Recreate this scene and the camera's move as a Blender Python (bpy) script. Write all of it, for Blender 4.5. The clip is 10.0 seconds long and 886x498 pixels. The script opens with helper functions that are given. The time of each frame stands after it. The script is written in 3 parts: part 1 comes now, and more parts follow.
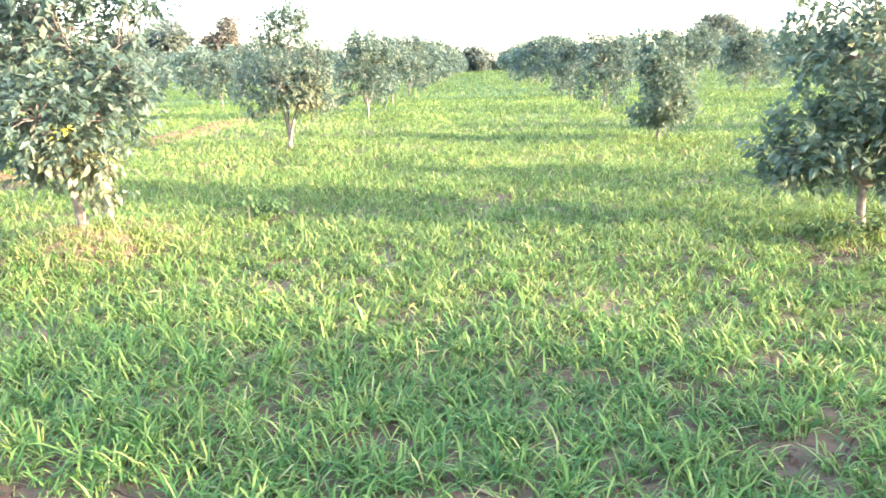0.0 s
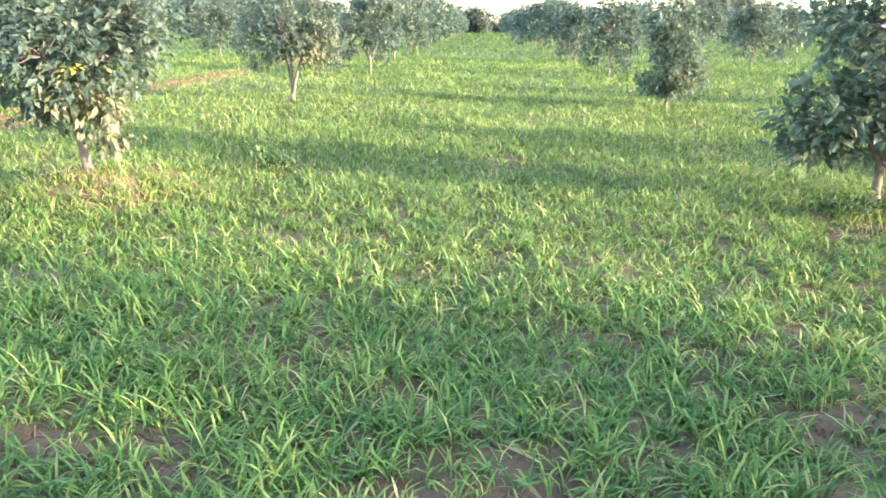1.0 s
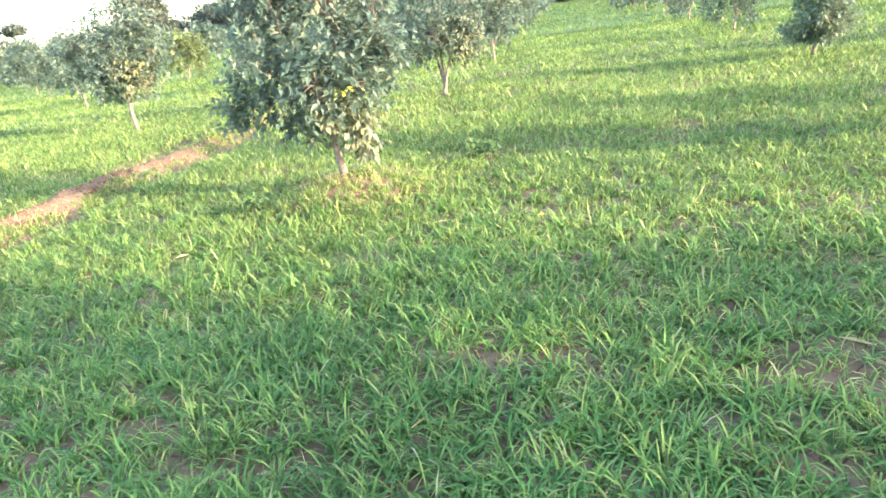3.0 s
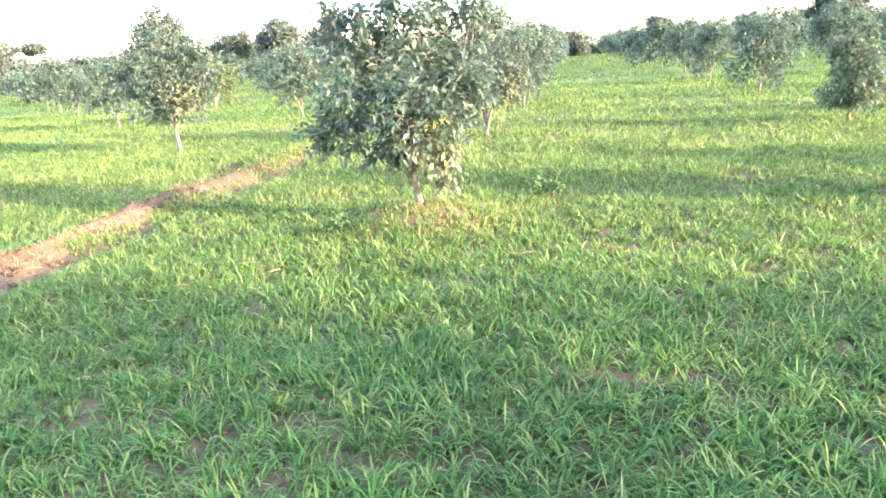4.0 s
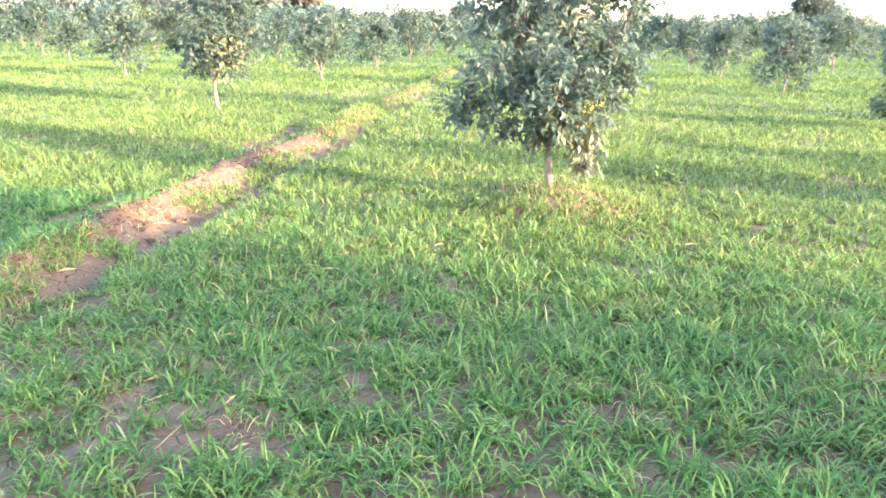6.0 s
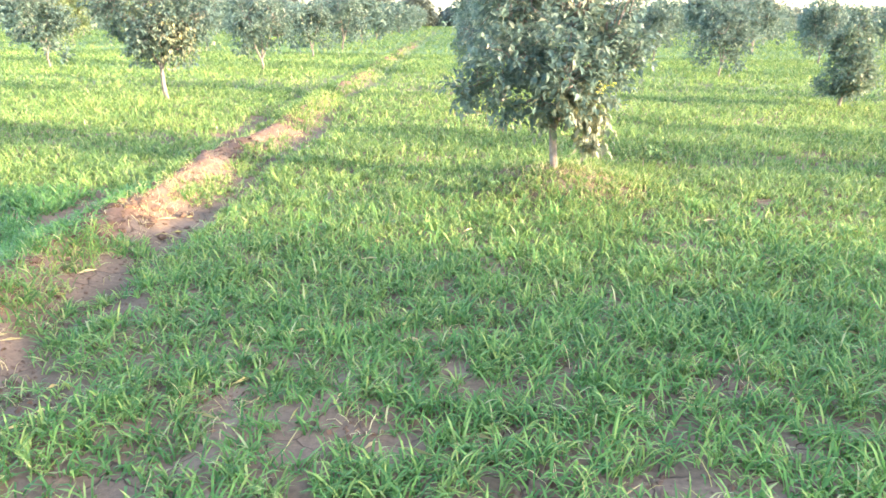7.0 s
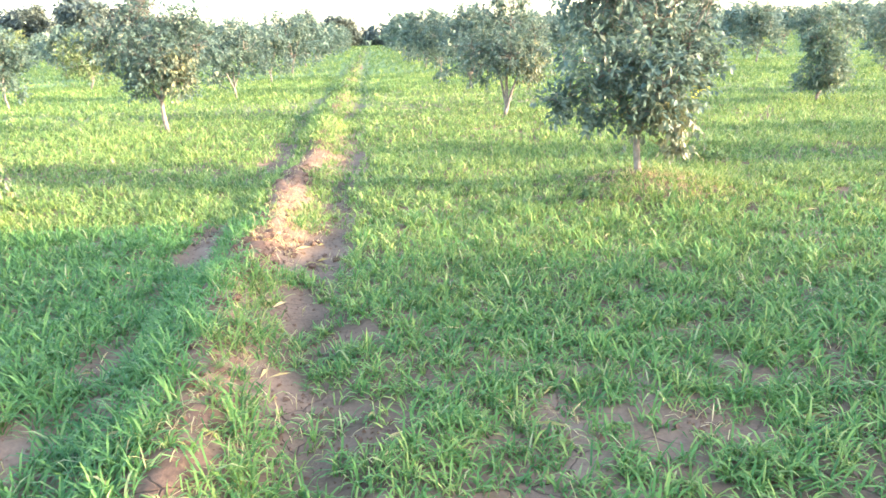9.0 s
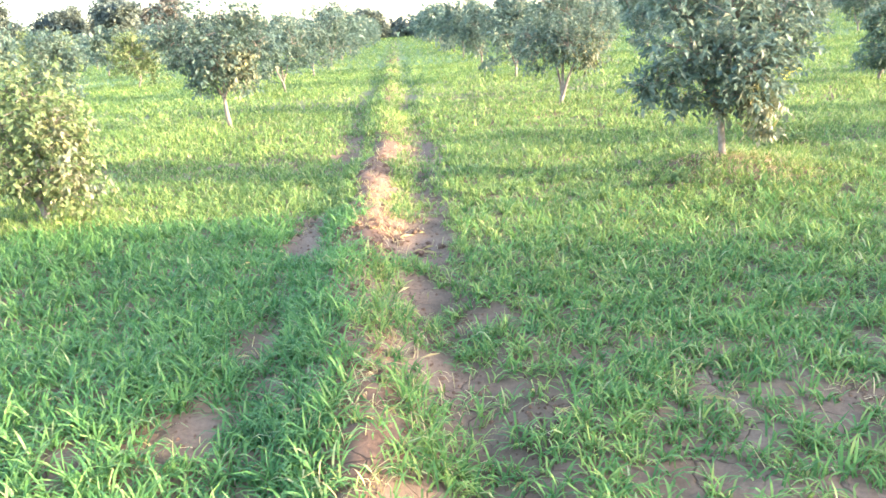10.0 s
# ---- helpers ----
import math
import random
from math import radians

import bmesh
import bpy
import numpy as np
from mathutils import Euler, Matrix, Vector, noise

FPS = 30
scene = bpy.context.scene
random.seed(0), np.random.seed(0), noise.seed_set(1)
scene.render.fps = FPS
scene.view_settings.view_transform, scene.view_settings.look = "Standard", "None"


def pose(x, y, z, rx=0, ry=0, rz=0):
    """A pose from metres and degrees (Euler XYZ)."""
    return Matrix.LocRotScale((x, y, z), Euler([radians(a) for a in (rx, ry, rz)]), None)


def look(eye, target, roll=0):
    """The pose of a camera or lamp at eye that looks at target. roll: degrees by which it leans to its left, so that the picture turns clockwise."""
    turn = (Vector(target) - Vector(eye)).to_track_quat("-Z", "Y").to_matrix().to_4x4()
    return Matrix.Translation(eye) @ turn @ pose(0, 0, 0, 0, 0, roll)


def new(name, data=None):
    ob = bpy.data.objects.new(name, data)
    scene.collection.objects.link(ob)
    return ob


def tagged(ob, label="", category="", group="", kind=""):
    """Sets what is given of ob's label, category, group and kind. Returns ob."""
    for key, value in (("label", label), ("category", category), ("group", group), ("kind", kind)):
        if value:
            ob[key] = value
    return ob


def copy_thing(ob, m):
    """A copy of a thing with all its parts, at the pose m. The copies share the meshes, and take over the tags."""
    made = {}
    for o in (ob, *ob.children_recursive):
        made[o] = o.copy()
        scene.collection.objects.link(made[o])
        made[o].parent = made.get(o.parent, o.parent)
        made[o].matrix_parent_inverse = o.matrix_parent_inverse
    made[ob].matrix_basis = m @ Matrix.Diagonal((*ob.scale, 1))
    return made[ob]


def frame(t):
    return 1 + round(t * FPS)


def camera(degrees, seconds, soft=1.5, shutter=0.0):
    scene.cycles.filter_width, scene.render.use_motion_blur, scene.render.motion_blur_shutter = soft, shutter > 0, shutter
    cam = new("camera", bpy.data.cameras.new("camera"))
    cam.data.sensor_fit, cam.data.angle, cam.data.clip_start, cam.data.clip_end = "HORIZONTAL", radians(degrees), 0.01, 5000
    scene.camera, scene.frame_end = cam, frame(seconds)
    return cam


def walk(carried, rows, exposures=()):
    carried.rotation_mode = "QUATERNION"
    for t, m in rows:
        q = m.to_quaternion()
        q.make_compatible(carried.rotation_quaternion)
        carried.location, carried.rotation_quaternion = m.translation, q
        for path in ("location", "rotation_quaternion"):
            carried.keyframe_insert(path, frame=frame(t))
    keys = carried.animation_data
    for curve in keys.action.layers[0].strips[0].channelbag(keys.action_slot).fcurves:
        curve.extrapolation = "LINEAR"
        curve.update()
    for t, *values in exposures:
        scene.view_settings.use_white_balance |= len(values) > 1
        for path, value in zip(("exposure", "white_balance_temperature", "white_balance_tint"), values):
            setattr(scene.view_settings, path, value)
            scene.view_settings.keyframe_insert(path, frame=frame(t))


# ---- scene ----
cam = camera(64.5, 10.0, 1.6)
PATH = [
    (0, (-1.148, 2.498, 1.302), (-1.266, 4.428, 0.792), -1.8),
    (0.5, (-1.189, 2.487, 1.294), (-1.289, 4.435, 0.855), -0.4),
    (1, (-1.293, 2.533, 1.261), (-1.385, 4.435, 0.65), 0.8),
    (1.5, (-1.473, 2.424, 1.233), (-1.457, 4.334, 0.638), -2.2),
    (2, (-1.696, 2.058, 1.322), (-1.728, 4.0, 0.844), -8.1),
    (2.5, (-1.871, 1.855, 1.436), (-1.983, 3.769, 0.866), -6.1),
    (3, (-2.187, 1.663, 1.469), (-2.57, 3.517, 0.825), -7.7),
    (3.2, (-2.314, 1.605, 1.476), (-2.737, 3.422, 0.756), -9.4),
    (4.3, (-3.018, 1.281, 1.494), (-3.388, 3.19, 1.025), -1.7),
    (4.5, (-3.155, 1.252, 1.5), (-3.55, 3.157, 1.037), -0.7),
    (5, (-3.541, 1.162, 1.511), (-3.981, 3.038, 0.977), 2.1),
    (5.5, (-3.955, 1.17, 1.505), (-4.219, 3.065, 0.921), 3.2),
    (6, (-4.368, 1.232, 1.52), (-4.61, 3.125, 0.921), 1.1),
    (6.2, (-4.522, 1.239, 1.51), (-4.784, 3.134, 0.926), 2.0),
    (7.3, (-5.367, 1.253, 1.462), (-5.35, 3.148, 0.822), 0.4),
    (7.5, (-5.542, 1.233, 1.46), (-5.585, 3.128, 0.82), -0.8),
    (8, (-5.905, 1.177, 1.438), (-5.977, 3.091, 0.859), 1.9),
    (8.5, (-6.261, 1.213, 1.489), (-6.229, 3.112, 0.86), -0.2),
    (9, (-6.668, 1.181, 1.5), (-6.503, 3.085, 0.912), -2.1),
    (9.5, (-7.066, 1.099, 1.523), (-6.974, 3.02, 0.976), -2.5),
    (10, (-7.23, 1.109, 1.531), (-7.147, 3.012, 0.921), -3.8),
]
STOPS = [(0, 3.55, 5590, 21), (0.5, 3.02, 5640, 16), (1, 3.12, 5540, 18), (1.5, 3.29, 5540, 18), (2, 2.72, 5540, 13), (2.5, 3.09, 5590, 14), (3, 3.33, 5590, 16), (4.5, 3.45, 5640, 22), (5, 3.41, 5690, 21), (5.5, 3.52, 5640, 24),
         (6, 3.53, 5640, 23), (7.5, 3.51, 5590, 19), (8, 3.53, 5590, 21), (8.5, 3.51, 5590, 19), (9, 3.53, 5540, 19), (9.5, 3.53, 5490, 17), (10, 3.52, 5540, 19)]
walk(cam, [(t, look(eye, target, roll)) for t, eye, target, roll in PATH], STOPS)

# ---- world, sun, exposure ----
SUN_DIR = Vector((1.0, -0.37, 0.2)).normalized()
world = bpy.data.worlds.new("sky")
scene.world = world
world.use_nodes = True
wn = world.node_tree.nodes
sky = wn.new("ShaderNodeTexSky")
sky.sky_type = "NISHITA"
sky.sun_disc = False
sky.sun_elevation = math.asin(SUN_DIR.z)
sky.sun_rotation = math.atan2(SUN_DIR.x, SUN_DIR.y)
sky.air_density, sky.dust_density, sky.ozone_density = 1.0, 1.5, 0.4
wn["Background"].inputs["Strength"].default_value = 0.15
world.node_tree.links.new(sky.outputs["Color"], wn["Background"].inputs["Color"])

sun = new("sun", bpy.data.lights.new("sun", "SUN"))
sun.data.energy, sun.data.angle, sun.data.color = 2.75, radians(1.0), (1.0, 0.78, 0.47)
sun.matrix_world = look((40, -5, 12), Vector((40, -5, 12)) - SUN_DIR)


# ---- materials ----
def material(name, roughness=0.6, specular=0.3):
    m = bpy.data.materials.new(name)
    m.use_nodes = True
    b = m.node_tree.nodes["Principled BSDF"]
    b.inputs["Roughness"].default_value = roughness
    b.inputs["Specular IOR Level"].default_value = specular
    return m, m.node_tree.nodes, m.node_tree.links, b


def ramp(nodes, stops):
    r = nodes.new("ShaderNodeValToRGB")
    e = r.color_ramp.elements
    e[0].position, e[0].color = stops[0][0], (*stops[0][1], 1)
    e[1].position, e[1].color = stops[-1][0], (*stops[-1][1], 1)
    for p, c in stops[1:-1]:
        x = e.new(p)
        x.color = (*c, 1)
    return r


def noise_node(nodes, links, scale, detail=4.0, rough=0.6):
    tc = nodes.new("ShaderNodeTexCoord")
    n = nodes.new("ShaderNodeTexNoise")
    n.inputs["Scale"].default_value, n.inputs["Detail"].default_value, n.inputs["Roughness"].default_value = scale, detail, rough
    links.new(tc.outputs["Object"], n.inputs["Vector"])
    return n


def mix_colour(nodes, links, kind, fac, a, b):
    m = nodes.new("ShaderNodeMix")
    m.data_type, m.blend_type = "RGBA", kind
    for sock, v in ((m.inputs[0], fac), (m.inputs[6], a), (m.inputs[7], b)):
        if hasattr(v, "links"):
            links.new(v, sock)
        else:
            sock.default_value = v if isinstance(v, float) else (*v, 1)
    return m.outputs[2]


def foliage(name, stops, roughness=0.45, specular=0.35, through_light=0.35, patch=0.8, yellow=(0.3, 0.26, 0.06)):
    """Leaf material: a colour per leaf, drifting tone over the plant, and light that passes through the blade."""
    m, nodes, links, b = material(name, roughness, specular)
    geo = nodes.new("ShaderNodeNewGeometry")
    r = ramp(nodes, stops)
    links.new(geo.outputs["Random Per Island"], r.inputs["Fac"])
    n = noise_node(nodes, links, patch, 3.0)
    tone = ramp(nodes, [(0.3, (0.72, 0.78, 0.75)), (0.7, (1.25, 1.18, 1.0))])
    links.new(n.outputs["Fac"], tone.inputs["Fac"])
    col = mix_colour(nodes, links, "MULTIPLY", 1.0, r.outputs["Color"], tone.outputs["Color"])
    links.new(col, b.inputs["Base Color"])
    tr = nodes.new("ShaderNodeBsdfTranslucent")
    warm = mix_colour(nodes, links, "MIX", 0.35, col, yellow)
    links.new(warm, tr.inputs["Color"])
    mx = nodes.new("ShaderNodeMixShader")
    mx.inputs[0].default_value = through_light
    links.new(b.outputs[0], mx.inputs[1])
    links.new(tr.outputs[0], mx.inputs[2])
    links.new(mx.outputs[0], nodes["Material Output"].inputs["Surface"])
    return m


WHEAT = foliage("wheat_blade", [(0.0, (0.058, 0.114, 0.034)), (0.45, (0.14, 0.226, 0.062)), (0.9, (0.265, 0.326, 0.096)), (0.975, (0.31, 0.33, 0.13)), (1.0, (0.42, 0.38, 0.22))], 0.58, 0.16, 0.3, 0.6, (0.34, 0.37, 0.1))
# Deeper-green copies of WHEAT: the shade over the near wheat is in their colour.
SHADED_WHEAT = foliage("shaded_wheat_blade", [(0.0, (0.046, 0.118, 0.034)), (0.5, (0.108, 0.213, 0.052)), (0.96, (0.195, 0.293, 0.078)), (1.0, (0.36, 0.34, 0.18))], 0.52, 0.22, 0.32, 0.6, (0.2, 0.34, 0.1))
SHADED_WHEAT_LEFT = foliage("shaded_left_wheat_blade", [(0.0, (0.044, 0.119, 0.037)), (0.5, (0.102, 0.213, 0.057)), (0.96, (0.187, 0.292, 0.083)), (1.0, (0.35, 0.34, 0.18))], 0.52, 0.22, 0.32, 0.6, (0.19, 0.34, 0.09))
WEED = foliage("weed_leaf", [(0.0, (0.045, 0.09, 0.04)), (1.0, (0.09, 0.15, 0.06))], 0.7, 0.15, 0.25, 1.2)
STRAW = foliage("dry_straw", [(0.0, (0.3, 0.27, 0.1)), (0.5, (0.46, 0.37, 0.18)), (1.0, (0.6, 0.48, 0.28))], 0.7, 0.15, 0.3, 1.0)
LEAF = foliage("orchard_leaf", [(0.0, (0.058, 0.094, 0.08)), (0.5, (0.09, 0.137, 0.112)), (0.9, (0.137, 0.18, 0.142)), (1.0, (0.24, 0.24, 0.16))], 0.5, 0.35, 0.4, 1.2, (0.2, 0.24, 0.17))
LEAF_YELLOW = foliage("yellowing_leaf", [(0.0, (0.086, 0.112, 0.07)), (0.5, (0.14, 0.156, 0.1)), (0.85, (0.2, 0.195, 0.13)), (1.0, (0.33, 0.3, 0.13))], 0.5, 0.35, 0.25, 1.2, (0.22, 0.21, 0.09))
LEAF_BRIGHT = foliage("bright_yellow_leaf", [(0.0, (0.4, 0.38, 0.05)), (1.0, (0.62, 0.55, 0.07))], 0.5, 0.3, 0.3, 1.2)
LEAF_SPRING = foliage("pale_green_leaf", [(0.0, (0.075, 0.115, 0.05)), (0.5, (0.122, 0.165, 0.072)), (1.0, (0.2, 0.21, 0.095))], 0.6, 0.22, 0.3, 1.2, (0.24, 0.24, 0.08))
LEAF_BROAD = foliage("broad_green_leaf", [(0.0, (0.064, 0.104, 0.08)), (0.5, (0.102, 0.152, 0.112)), (0.9, (0.165, 0.205, 0.145)), (1.0, (0.25, 0.25, 0.14))], 0.48, 0.38, 0.42, 1.2, (0.2, 0.24, 0.14))
# Distance haze is mixed into these two leaf colours, paler and greyer.
LEAF_HAZED = foliage("hazed_woodland_leaf", [(0.0, (0.085, 0.11, 0.10)), (0.6, (0.12, 0.145, 0.125)), (1.0, (0.165, 0.185, 0.15))], 0.7, 0.2, 0.4, 0.12, (0.19, 0.2, 0.18))
LEAF_HAZED_BROWN = foliage("hazed_brown_leaf", [(0.0, (0.13, 0.12, 0.11)), (0.6, (0.17, 0.155, 0.14)), (1.0, (0.215, 0.195, 0.17))], 0.7, 0.2, 0.2, 0.12)


def bark_material():
    m, nodes, links, b = material("pale_bark", 0.8, 0.2)
    n = noise_node(nodes, links, 14.0, 6.0)
    r = ramp(nodes, [(0.3, (0.115, 0.092, 0.073)), (0.55, (0.195, 0.16, 0.128)), (0.75, (0.3, 0.255, 0.21))])
    links.new(n.outputs["Fac"], r.inputs["Fac"])
    links.new(r.outputs["Color"], b.inputs["Base Color"])
    bump = nodes.new("ShaderNodeBump")
    bump.inputs["Strength"].default_value, bump.inputs["Distance"].default_value = 0.6, 0.01
    links.new(n.outputs["Fac"], bump.inputs["Height"])
    links.new(bump.outputs[0], b.inputs["Normal"])
    return m


def soil_material(name, covered, dry=1.0, warm=1.0):
    """Dry alluvial soil: mottled brown, cracked crust, fine crumbs; where a cover attribute says so, low green growth."""
    m, nodes, links, b = material(name, 0.95, 0.08)
    big = noise_node(nodes, links, 1.1, 5.0)
    fine = noise_node(nodes, links, 38.0, 6.0, 0.7)
    r = ramp(nodes, [(p, (c[0] * dry * warm, c[1] * dry, c[2] * dry)) for p, c in ((0.3, (0.13, 0.092, 0.056)), (0.5, (0.2, 0.138, 0.088)), (0.72, (0.275, 0.192, 0.128)))])
    links.new(big.outputs["Fac"], r.inputs["Fac"])
    g = ramp(nodes, [(0.3, (0.72, 0.72, 0.72)), (0.75, (1.25, 1.22, 1.18))])
    links.new(fine.outputs["Fac"], g.inputs["Fac"])
    col = mix_colour(nodes, links, "MULTIPLY", 1.0, r.outputs["Color"], g.outputs["Color"])
    tc = nodes.new("ShaderNodeTexCoord")
    warp = noise_node(nodes, links, 3.0, 3.0)
    add = nodes.new("ShaderNodeVectorMath")
    add.operation = "MULTIPLY_ADD"
    add.inputs[1].default_value = (0.25, 0.25, 0.25)
    links.new(warp.outputs["Color"], add.inputs[0])
    links.new(tc.outputs["Object"], add.inputs[2])
    v = nodes.new("ShaderNodeTexVoronoi")
    v.feature = "DISTANCE_TO_EDGE"
    v.inputs["Scale"].default_value = 4.2
    links.new(add.outputs[0], v.inputs["Vector"])
    crack = ramp(nodes, [(0.0, (0.0, 0.0, 0.0)), (0.02, (1.0, 1.0, 1.0))])
    links.new(v.outputs["Distance"], crack.inputs["Fac"])
    where = noise_node(nodes, links, 2.3, 2.0)
    limit = ramp(nodes, [(0.44, (1.0, 1.0, 1.0)), (0.54, (0.0, 0.0, 0.0))])
    links.new(where.outputs["Fac"], limit.inputs["Fac"])
    crack_here = mix_colour(nodes, links, "LIGHTEN", 1.0, crack.outputs["Color"], limit.outputs["Color"])
    dark = mix_colour(nodes, links, "MIX", crack_here, (0.085, 0.06, 0.04), col)
    if covered:
        at = nodes.new("ShaderNodeAttribute")
        at.attribute_name = "cover"
        gn = noise_node(nodes, links, 5.0, 8.0, 0.75)
        gr = ramp(nodes, [(0.3, (0.062, 0.115, 0.044)), (0.5, (0.11, 0.172, 0.066)), (0.7, (0.17, 0.225, 0.09))])
        links.new(gn.outputs["Fac"], gr.inputs["Fac"])
        dark = mix_colour(nodes, links, "MIX", at.outputs["Fac"], dark, gr.outputs["Color"])
    links.new(dark, b.inputs["Base Color"])
    h = nodes.new("ShaderNodeMath")
    h.operation = "MULTIPLY_ADD"
    h.inputs[1].default_value = 0.5
    links.new(fine.outputs["Fac"], h.inputs[0])
    links.new(crack_here, h.inputs[2])
    bump = nodes.new("ShaderNodeBump")
    bump.inputs["Strength"].default_value, bump.inputs["Distance"].default_value = 0.7, 0.02
    links.new(h.outputs[0], bump.inputs["Height"])
    links.new(bump.outputs[0], b.inputs["Normal"])
    return m


BARK = bark_material()
SOIL = soil_material("field_soil", True, 0.88)
CLOD = soil_material("bund_soil", False, 0.66, 1.1)
rng = np.random.default_rng(7)


# ---- mesh helpers ----
def mesh_from(name, verts, faces, mat, smooth=False):
    """A mesh from arrays of points and of triangles (or quads)."""
    me = bpy.data.meshes.new(name)
    k = faces.shape[1]
    me.vertices.add(len(verts))
    me.vertices.foreach_set("co", np.ascontiguousarray(verts, dtype=np.float32).ravel())
    me.loops.add(faces.size)
    me.loops.foreach_set("vertex_index", np.ascontiguousarray(faces, dtype=np.int32).ravel())
    me.polygons.add(len(faces))
    me.polygons.foreach_set("loop_start", np.arange(0, faces.size, k, dtype=np.int32))
    me.polygons.foreach_set("use_smooth", np.full(len(faces), smooth))
    me.update(calc_edges=True)
    me.materials.append(mat)
    return me


def part(name, me, parent, label=""):
    ob = new(name, me)
    ob.parent = parent
    return tagged(ob, label) if label else ob


def lattice(x, y, scale, seed):
    """Smooth value noise in 0..1, for whole arrays of points."""
    gx, gy = x * scale, y * scale
    ix, iy = np.floor(gx).astype(np.int64), np.floor(gy).astype(np.int64)
    fx, fy = gx - ix, gy - iy
    fx, fy = fx * fx * (3 - 2 * fx), fy * fy * (3 - 2 * fy)

    def corner(a, b):
        h = (a * 374761393 + b * 668265263 + seed * 982451653) & 0x7FFFFFFF
        h = ((h ^ (h >> 13)) * 1274126177) & 0x7FFFFFFF
        return ((h ^ (h >> 16)) & 0xFFFF) / 65535.0

    low = corner(ix, iy) * (1 - fx) + corner(ix + 1, iy) * fx
    high = corner(ix, iy + 1) * (1 - fx) + corner(ix + 1, iy + 1) * fx
    return low * (1 - fy) + high * fy


# ---- ground ----
BUND_X = -7.56


def bund_line(y):
    return BUND_X + 0.06 * np.sin(y * 0.7) + 0.04 * np.sin(y * 1.9 + 1.0)


def bund_rise(x, y):
    d = x - bund_line(y)
    crest = 0.075 + 0.04 * lattice(x * 0 + 3.1, y, 1.3, 5)
    return crest * np.exp(-(d / 0.19) ** 2) - 0.055 * np.exp(-((d - 0.5) / 0.22) ** 2) - 0.03 * np.exp(-((d + 0.48) / 0.18) ** 2)


def ground_height(x, y):
    near = np.exp(-np.maximum(0, np.hypot(x + 4, y - 5) - 14) / 12)
    lumps = 0.05 * (lattice(x, y, 0.8, 1) - 0.5) + 0.035 * (lattice(x, y, 3.1, 2) - 0.5) + 0.02 * (lattice(x, y, 9.0, 3) - 0.5)
    mound = 0.16 * np.exp(-((x + 4.2) ** 2 + (y - 7.65) ** 2) / 0.5)      # earth drawn up round the nearest trunk
    return lumps * near + mound + bund_rise(x, y) * np.exp(-np.maximum(0, y - 30) / 20)


def axis_steps(fine_from, fine_to, step, reach):
    out = list(np.arange(fine_from, fine_to, step))
    d = step
    while out[-1] < reach:
        d *= 1.22
        out.append(out[-1] + d)
    d = step
    while out[0] > -reach:
        d *= 1.22
        out.insert(0, out[0] - d)
    return np.array(out)


def build_ground():
    xs, ys = axis_steps(-12.0, 3.0, 0.065, 2500), axis_steps(2.2, 12.5, 0.065, 2500)
    X, Y = np.meshgrid(xs, ys)
    Z = ground_height(X, Y)
    nx, ny = len(xs), len(ys)
    i = np.arange(nx * ny).reshape(ny, nx)
    faces = np.stack([i[:-1, :-1].ravel(), i[:-1, 1:].ravel(), i[1:, 1:].ravel(), i[1:, :-1].ravel()], 1)
    me = mesh_from("ground", np.stack([X.ravel(), Y.ravel(), Z.ravel()], 1), faces, SOIL, True)
    cover = np.clip((Y.ravel() - 13) / 22, 0, 0.93)
    cover = np.maximum(cover, np.clip((np.hypot(X.ravel() + 4, Y.ravel() - 5) - 9) / 11, 0, 0.93))
    cover = np.maximum(cover, np.clip((2.6 - Y.ravel()) * 2.0, 0, 0.45))
    aside = np.maximum(-7.2 - 0.66 * Y.ravel() - X.ravel(), X.ravel() + 1.4 - 0.62 * Y.ravel())
    cover = np.maximum(cover, np.clip(aside * 2.0, 0, 0.45))
    cover *= 1 - 0.6 * np.exp(-((X.ravel() - BUND_X) / 0.4) ** 2)
    a = me.attributes.new("cover", "FLOAT", "POINT")
    a.data.foreach_set("value", cover.astype(np.float32))
    tagged(new("ground", me), "dry cracked brown field soil between the young wheat", "ground", kind="structure")


build_ground()

# ---- orchard plan ----
ROW_STEP, TREE_STEP = 6.05, 6.55
NAMED = {"A0": (-4.2, 7.6), "A1": (-4.27, 13.97), "R0": (1.6, 7.6), "R1": (1.71, 13.97), "L0": (-10.62, 7.65), "L1": (-10.29, 13.97)}


# ---- wheat ----
BARE = [(-1.36, 4.2, 0.34, 0.2), (-0.66, 4.42, 0.24, 0.13), (-0.15, 4.62, 0.22, 0.13), (-2.06, 4.23, 0.2, 0.1), (-1.9, 4.8, 0.2, 0.08), (-2.55, 4.36, 0.3, 0.2), (-3.33, 3.57, 0.28, 0.13), (-8.06, 6.3, 0.21, 0.42),
        (-5.46, 3.54, 0.07, 0.08), (-4.35, 3.18, 0.24, 0.1), (-4.88, 3.15, 0.14, 0.08), (-4.6, 4.02, 0.14, 0.09), (-6.3, 3.73, 0.12, 0.09), (-8.2, 3.66, 0.16, 0.22), (-8.1, 4.47, 0.12, 0.3), (-8.07, 6.85, 0.13, 0.35), (-7.14, 5.1, 0.17, 0.36), (-6.85, 4.64, 0.2, 0.14),
        (-7.1, 4.0, 0.13, 0.13), (-6.03, 3.7, 0.13, 0.16), (-6.76, 3.65, 0.17, 0.1), (-5.0, 4.35, 0.17, 0.1), (-3.95, 3.84, 0.16, 0.1), (1.2, 7.0, 0.25, 0.15)]


